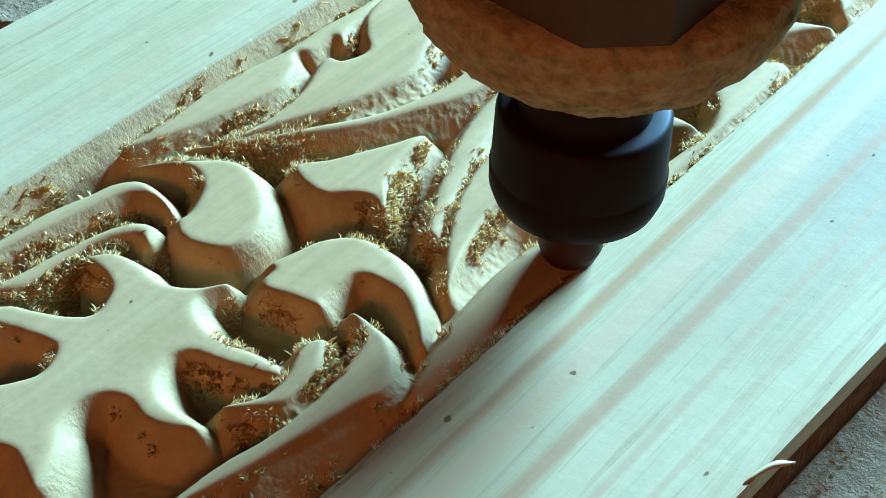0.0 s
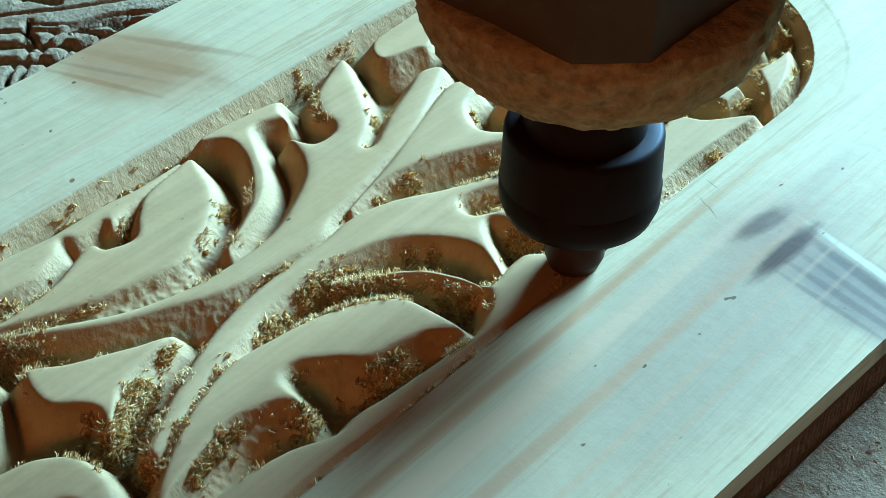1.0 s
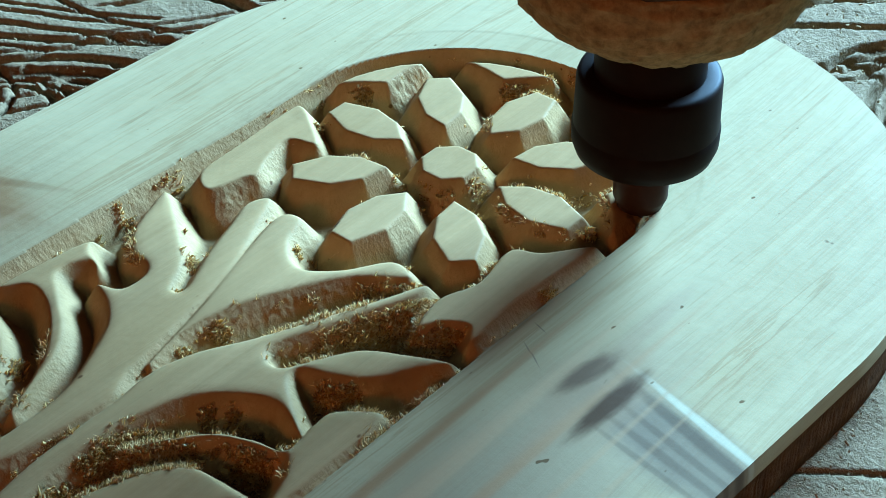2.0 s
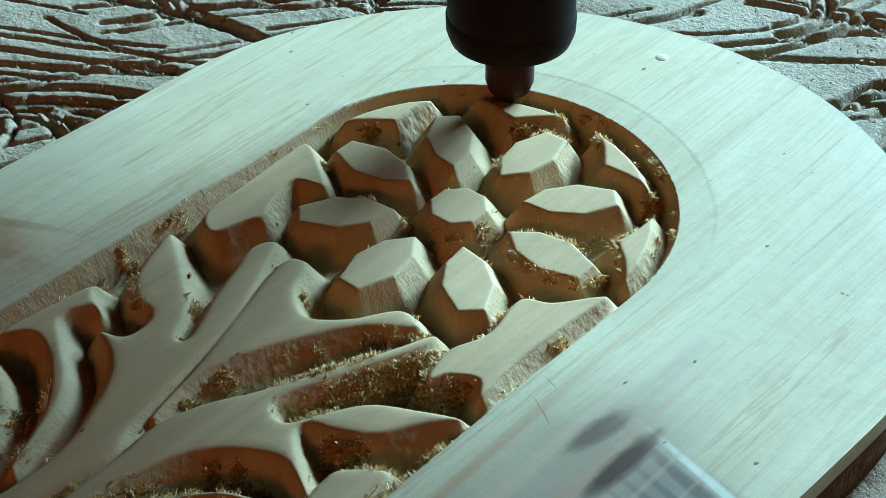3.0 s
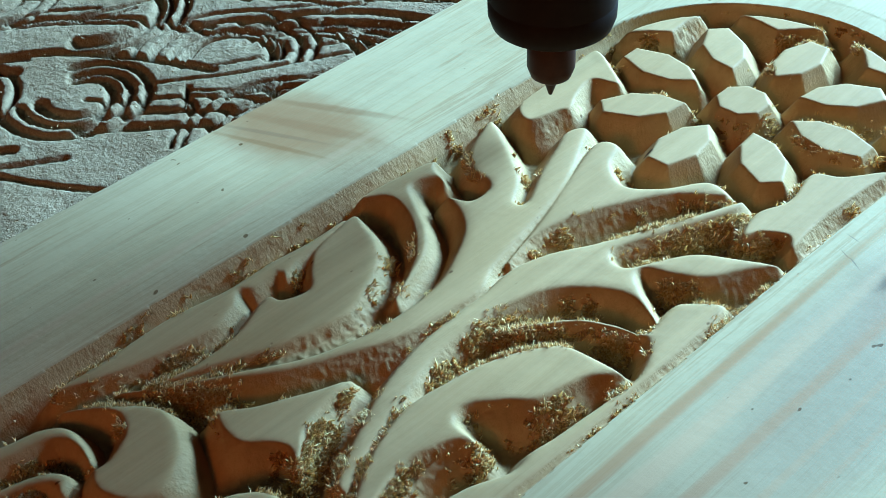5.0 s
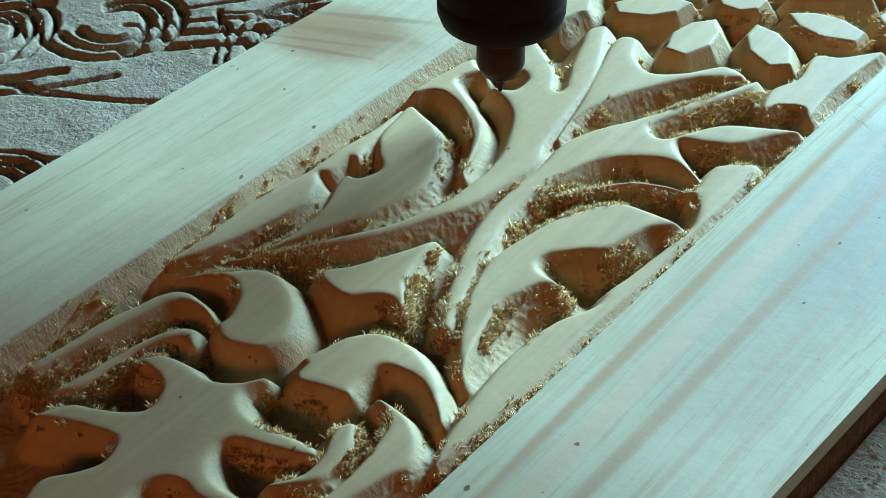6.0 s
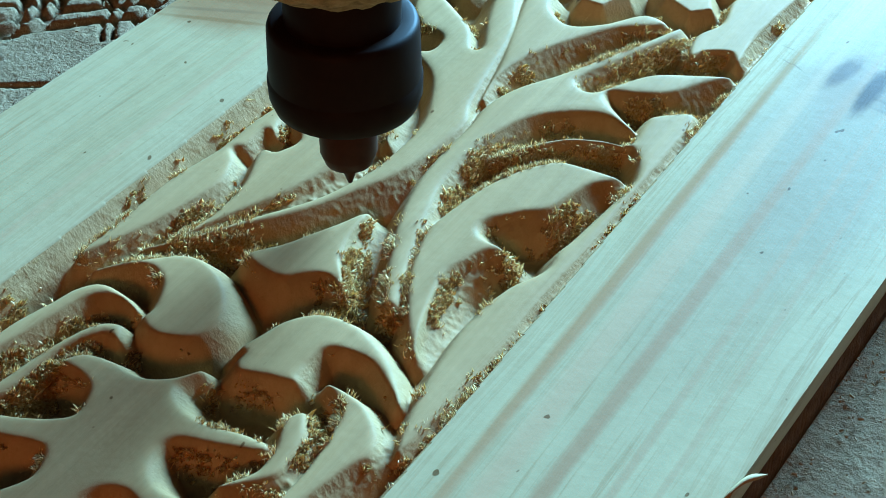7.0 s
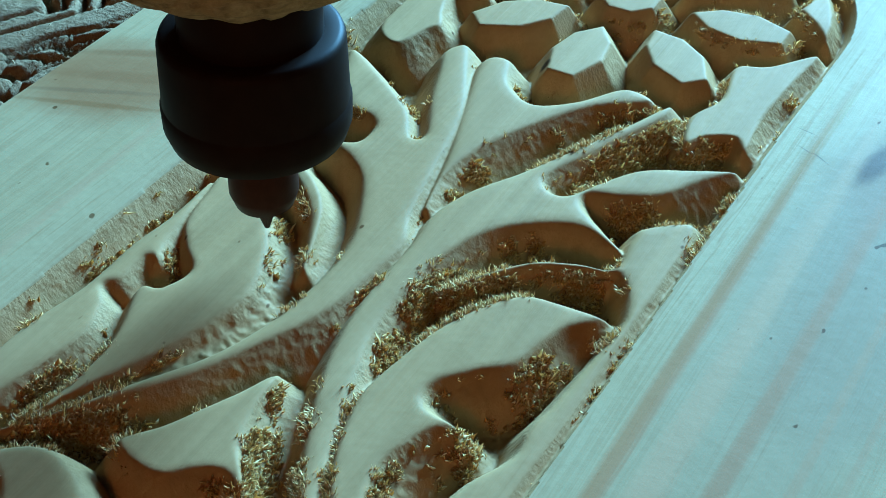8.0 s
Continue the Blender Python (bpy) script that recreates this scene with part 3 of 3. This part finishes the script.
    quads = np.stack([i[:-1, :-1], i[:-1, 1:], i[1:, 1:], i[1:, :-1]], -1).reshape(-1, 4)
    hidden = ((X > -78) & (X < 88) & (Y < 50))[:-1, :-1].ravel()
    quads = quads[~hidden]
    table = new("router_table")
    tagged(table, "dusty brown fibreboard router table scored with old tool tracks", "work table", kind="structure")
    grid_mesh("spoilboard", xyz, quads, SPOIL, table, "fibreboard top scored by curved grooves")
    m = THICK / 1000.0 + 0.0005
    for k, (x0, x1, y0, y1) in enumerate([(-0.9, -0.27, -1.2, 0.9), (0.199, 0.9, -1.2, 0.9), (-0.27, 0.199, -1.2, -0.33), (-0.27, 0.199, 0.239, 0.9)]):
        part("table_board", box(x0, x1, y0, y1, -m - 0.03, -m), SPOIL, table)
    part("table_base", box(-0.88, 0.88, -1.18, 0.88, -0.8, -m - 0.0305), SPOIL, table)


build_spoilboard()


def build_crumbs():
    """Sawdust crumbs and chips strewn on the table beside the board."""
    rng = np.random.default_rng(8)
    spots = [(-240, -95, -190, 200, 1500, 0.22), (98, 165, -280, 40, 2600, 0.26), (-60, 160, 100, 200, 900, 0.3)]
    pts, quads, total = [], [], 0
    corners = np.array([(x, y, z) for z in (-1, 1) for x, y in ((-1, -1), (1, -1), (1, 1), (-1, 1))], float)
    cells = np.array([(0, 1, 2, 3), (4, 5, 6, 7), (0, 1, 5, 4), (1, 2, 6, 5), (2, 3, 7, 6), (3, 0, 4, 7)])
    for x0, x1, y0, y1, count, size in spots:
        at = np.stack([rng.uniform(x0, x1, count), rng.uniform(y0, y1, count), np.full(count, -THICK + 0.1)], -1)
        keep = ~((np.abs(at[:, 0] - AXIS_X - LEAN * at[:, 1]) < HALF_W - 4) & (at[:, 1] < 20)) & (np.hypot(at[:, 0] - 9, at[:, 1]) > HALF_W - 4)
        for p in at[keep]:
            turn = np.array(Euler(rng.uniform(0, 6.28, 3)).to_matrix())
            dims = rng.uniform(0.3, 1.0, 3) * size * (1, rng.choice([1, 1, 2.2]), 0.6)
            pts.append((corners * (1 + rng.normal(0, 0.2, (8, 3))) * dims) @ turn.T + p)
            quads.append(cells + total)
            total += 8
    tagged(grid_mesh("sawdust_crumbs", np.concatenate(pts) / 1000.0, np.concatenate(quads), CRUMB), "pale sawdust crumbs strewn on the table", "sawdust", kind="stuff")


build_crumbs()


def build_board_details():
    board = bpy.data.objects["carved_board"]
    bm = lathe([(1.9, -1.0), (1.9, 0.35), (1.6, 0.55), (0.1, 0.6)], 20)
    bmesh.ops.transform(bm, matrix=Matrix.Scale(0.001, 4) @ Matrix.Translation((-1, 83, 0.05)), verts=bm.verts[:])
    part("dowel_plug", bm, PINE, board, "small pale round plug")
    # a torn splinter curling off the long edge
    bm = bmesh.new()
    rows = []
    for k in range(9):
        u = k / 8.0
        x, y, z, w = 99.5 + 4.6 * u, -181 + 9 * u + math.sin(5 * u), 0.9 + 1.4 * math.sin(2.4 * u), 1.7 * (1 - u) ** 0.6 + 0.12
        rows.append([bm.verts.new((x / 1000, (y + dy * w) / 1000, (z + dz) / 1000)) for dy, dz in ((-1, 0), (-0.2, 0.3), (1, 0.1), (0.2, -0.25))])
    for a, b in zip(rows, rows[1:]):
        for k in range(4):
            bm.faces.new((a[k], a[(k + 1) % 4], b[(k + 1) % 4], b[k]))
    bm.faces.new(rows[0])
    bm.faces.new(rows[-1])
    bmesh.ops.recalc_face_normals(bm, faces=bm.faces[:])
    part("splinter", bm, PINE, board, "torn pale splinter")


build_board_details()


# ---- unseen room shell, added to keep out sky light and bounce little ----
def build_room():
    x0, x1, y0, y1, z0, z1 = -2.2, 2.4, -2.4, WALL_Y, -0.8, 1.9
    part("floor", box(x0, x1, y0, y1, z0 - 0.1, z0), FLOOR, None)
    part("ceiling", box(x0, x1, y0, y1, z1, z1 + 0.1), WALL, None)
    part("wall_west", box(x0 - 0.1, x0, y0, y1, z0, z1), WALL, None)
    part("wall_east", box(x1, x1 + 0.1, y0, y1, z0, z1), WALL, None)
    part("wall_south", box(x0, x1, y0 - 0.1, y0, z0, z1), WALL, None)
    # north wall in panels round the opening
    spans = sorted((wx - ww / 2, wx + ww / 2, wz - wh / 2, wz + wh / 2) for wx, wz, ww, wh, power, tone in WINDOWS)
    north = part("wall_north", box(x0, spans[0][0], y1, y1 + 0.1, z0, z1), WALL, None)
    for k, (a, b, c, d) in enumerate(spans):
        part("wall_panel", box(a, b, y1, y1 + 0.1, z0, c), WALL, north)
        part("wall_panel", box(a, b, y1, y1 + 0.1, d, z1), WALL, north)
        part("wall_panel", box(b, spans[k + 1][0] if k + 1 < len(spans) else x1, y1, y1 + 0.1, z0, z1), WALL, north)
    for key in ("floor", "ceiling", "wall_west", "wall_east", "wall_south", "wall_north"):
        tagged(bpy.data.objects[key], "unseen added warm workshop " + key.split("_")[0], key.split("_")[0], kind="structure")


build_room()


# ---- torn fibres and crumbs left by the cutter ----
def build_fuzz():
    X, Y, Z, dist, label, deep = FIELD
    rng = np.random.default_rng(21)
    gy, gx = np.gradient(Z)
    gx, gy = gx / (np.gradient(X, axis=1) + 1e-9), gy / (np.gradient(Y, axis=0) + 1e-9)
    lump = np.zeros(X.shape)
    for f, amp in ((0.07, 1.0), (0.17, 0.8), (0.41, 0.6)):
        p = rng.uniform(0, 6.28, 4)
        lump += amp * np.sin(f * X + p[0] + 1.7 * np.sin(f * Y * 0.8 + p[1])) * np.sin(f * Y * 0.9 + p[2] + 1.3 * np.sin(f * X * 1.1 + p[3]))
    live = (Y > -258) & (Y < 54) & (np.abs(X) < 51)
    # the torn sides are those cut against the grain
    against = np.clip(-(gx * 0.85 - gy * 0.35), -0.4, 1.3)
    steep = np.hypot(gx, gy)
    slope_w = np.clip((deep - 0.5) / 1.5, 0, 1) * np.clip(steep - 0.35, 0, 1) * live
    w = slope_w * np.clip(lump * 1.0 - 0.35 + 0.6 * against, 0, 2.0) ** 1.3 * np.clip(against + 0.25, 0, 1)
    w *= np.where(Y > -40, 0.8, 1.0) * np.clip(1.35 - deep / 9.0, 0.35, 1.0)
    smooth_cut = np.isin(label, [k + 1 for k, (key, _) in enumerate(PIECES) if key in ("scroll_left", "scroll_right", "acanthus", "petal", "rosette_boss", "spur_left")])
    w *= np.where(smooth_cut, 0.14, 1.0) * np.where((label == 0) & (X < -20) & (deep < 5.0), 0.15, 1.0)
    frayed = np.clip((deep - 0.1) / 0.4, 0, 1) * np.clip((2.6 - deep) / 1.0, 0, 1) * live * np.clip(np.roll(lump, 150, 0) - 0.2, 0, 2) ** 2 * np.clip(gx * 0.6 + 0.5, 0.1, 1.5)
    w = np.clip(w - 0.25 * np.percentile(w[w > 0], 80), 0, None)
    w, frayed = w.ravel() / w.sum(), frayed.ravel() / frayed.sum()

    def fibres(name, count, chance, lmin, lmax, width, text, upright=0.5, tuft=1):
        at = np.repeat(rng.choice(chance.size, count // tuft, p=chance), tuft)
        count = len(at)
        base = np.stack([X.ravel()[at], Y.ravel()[at], Z.ravel()[at] - 0.25], -1) + rng.normal(0, 0.15 if tuft == 1 else 0.42, (count, 3)) * (1, 1, 0)
        nx, ny = -gx.ravel()[at], -gy.ravel()[at]
        way = np.stack([nx * 0.6, ny * 0.6, np.full(count, upright)], -1)
        way[:, 1] += np.repeat(rng.choice([1.0, 1.0, -0.4], count // tuft) * rng.uniform(0.1, 0.9, count // tuft), tuft)
        way += np.repeat(rng.normal(0, 0.2, (count // tuft, 3)), tuft, 0) + rng.normal(0, 0.16, (count, 3))
        way /= np.linalg.norm(way, axis=1)[:, None]
        ln = (rng.uniform(lmin, lmax, count) * rng.uniform(0.6, 1.3, count))[:, None]
        side = np.cross(way, rng.normal(0, 1, (count, 3)))
        side /= np.linalg.norm(side, axis=1)[:, None] + 1e-9
        third = np.cross(way, side)
        wd = rng.uniform(0.6, 1.5, count)[:, None] * width
        curl = (side * rng.normal(0, 0.3, count)[:, None] + third * rng.normal(0, 0.3, count)[:, None]) * ln
        mid, tip = base + way * ln * 0.55 + curl * 0.25, base + way * ln + curl
        flat = rng.uniform(0.25, 0.6, count)[:, None]
        rings = []
        for centre, k in ((base, 1.0), (mid, 0.9), (tip, 0.2)):
            rings += [centre + side * wd * k, centre + third * wd * k * flat, centre - side * wd * k]
        pts = np.stack(rings, 1).reshape(-1, 3) / 1000.0
        o = (np.arange(count) * 9)[:, None]
        cells = [(a + k, a + (k + 1) % 3, a + 3 + (k + 1) % 3, a + 3 + k) for a in (0, 3) for k in range(3)]
        quads = np.concatenate([o + np.array(t)[None, :] for t in cells])
        tagged(grid_mesh(name, pts, quads, FIBRE), text, "wood fibres", kind="stuff")

    fibres("torn_fibres", 22000, w, 0.3, 0.8, 0.17, "short torn pine fibres on the carved slopes", 0.9)
    fibres("fibre_tufts", 50000, w, 0.45, 1.05, 0.19, "golden tufts of torn pine fibre in the cuts", 1.0, 16)
    fibres("splinters", 500, w, 1.2, 2.4, 0.30, "larger golden splinters caught in the cuts", 1.2)
    fibres("frayed_edge", 24000, frayed, 0.4, 1.3, 0.13, "pale frayed bristles on the leaf rims", 0.6, 6)
    fibres("wood_shavings", 4200, w, 0.5, 1.0, 0.48, "short curled pine shavings lying in the grooves", 1.2)


build_fuzz()


# ---- router ----
def build_gantry():
    # out of view; beam height set so it blocks window light from the lower board
    g = new("shading_gantry")
    tagged(g, "unseen dark gantry added above the board to shade it", "router gantry")
    bm = box(-0.55, 0.55, 0.034, 0.072, 0.076, 0.30)
    bmesh.ops.bevel(bm, geom=bm.edges[:], offset=0.003, segments=2, profile=0.5, affect="EDGES")
    part("beam", bm, CAST, g, smooth=False)
    for x in (-0.57, 0.57):
        bm = box(x - 0.02, x + 0.02, 0.0, 0.09, -0.016, 0.30)
        bmesh.ops.bevel(bm, geom=bm.edges[:], offset=0.003, segments=2, profile=0.5, affect="EDGES")
        part("upright", bm, CAST, g, smooth=False)
    return g


def build_spindle():
    sp = new("router_spindle")
    tagged(sp, "black router spindle with steel collet nut and V-shaped bit", "router spindle")
    nut = part("collet_nut", lathe([(7.5, 22.2), (13.6, 22.4), (15.2, 23.4), (16.1, 26), (16.2, 29.8), (15.9, 30.2), (15.9, 30.5), (15.9, 31), (15.6, 41.5), (15.2, 42.6), (14.4, 43.0), (11.8, 43.0)]), STEEL, sp, "smooth black steel collet nut")
    part("shaft", lathe([(11.9, 42.5), (12.0, 43), (12.0, 60)]), STEEL, sp, "dark steel spindle shaft")
    part("bit", lathe([(0.15, 0), (0.5, 0.3), (1.6, 3.6), (3.4, 5.0), (5.2, 6.2), (6.0, 8.4), (6.2, 9.0), (6.2, 23)], 40), BIT, sp, "dark V-shaped carving bit")
    bm = lathe([(11, 55.4), (17, 55.7), (22, 57.3), (26.5, 60.4), (30, 64.5), (32.2, 69.5), (33.2, 74), (32.6, 77), (30, 78), (12, 78.2)], 96)
    bmesh.ops.subdivide_edges(bm, edges=[e for e in bm.edges if e.calc_length() > 3], cuts=3, use_grid_fill=True)
    for v in bm.verts:
        r = math.hypot(v.co.x, v.co.y)
        if r > 16:
            lump = noise.noise(v.co * 0.22) * 0.8 + noise.noise(v.co * 0.7) * 0.7 + noise.noise(v.co * 1.6) * 0.5
            v.co += Vector((v.co.x / r, v.co.y / r, 0)) * lump
            v.co.z += noise.noise(v.co * 0.5 + Vector((9, 1, 4))) * 0.5
    part("spindle_nose", bm, DUST, sp, "round spindle nose caked with brown sawdust")
    bm = box(-27.5, 27.5, -27.5, 27.5, 76.4, 300)
    bmesh.ops.bevel(bm, geom=[e for e in bm.edges if abs((e.verts[0].co - e.verts[1].co).z) > 50], offset=9.0, segments=1, affect="EDGES")
    bmesh.ops.rotate(bm, verts=bm.verts[:], matrix=Matrix.Rotation(radians(-1), 3, "Z"))
    bmesh.ops.translate(bm, verts=bm.verts[:], vec=(-1.5, -1.3, 1.2))
    part("housing", bm, CAST, sp, "dark square spindle housing", smooth=False)
    for ob in sp.children:
        drop = 0.0 if ob.name == "bit" else -1.7
        ob.data.transform(Matrix.Scale(0.001, 4) @ Matrix.Translation((0, 0, drop)))
    return sp


spindle = build_spindle()
gantry = build_gantry()


def motions():
    tool = [
        (0.0, 44.8, -154, -6), (0.5, 46, -115.2, -6), (1.0, 46, -74, -6), (1.5, 46, -28, -6), (1.7, 46, -14, -6), (2.2, 36, 33, -6),
        (2.8, -12, 48, -5), (3.0, -21.3, 44.6, -5), (3.5, -47.3, 8.6, -4), (4.0, -48.2, -4.2, 2), (4.5, -51.8, -1.8, 3), (5.0, -35.1, -36.3, 4), (5.2, -30, -54, 4),
        (6.3, -14, -94, 1), (6.5, -4.6, -102.4, 0), (7.0, -6.5, -139.7, 2.2), (7.5, -14.3, -143, 3), (8.0, -20, -116, 3.5)]
    walk(spindle, [(t, pose(x / 1000, y / 1000, z / 1000)) for t, x, y, z in tool])
    walk(gantry, [(t, pose(0, y / 1000, 0)) for t, x, y, z in tool])


motions()
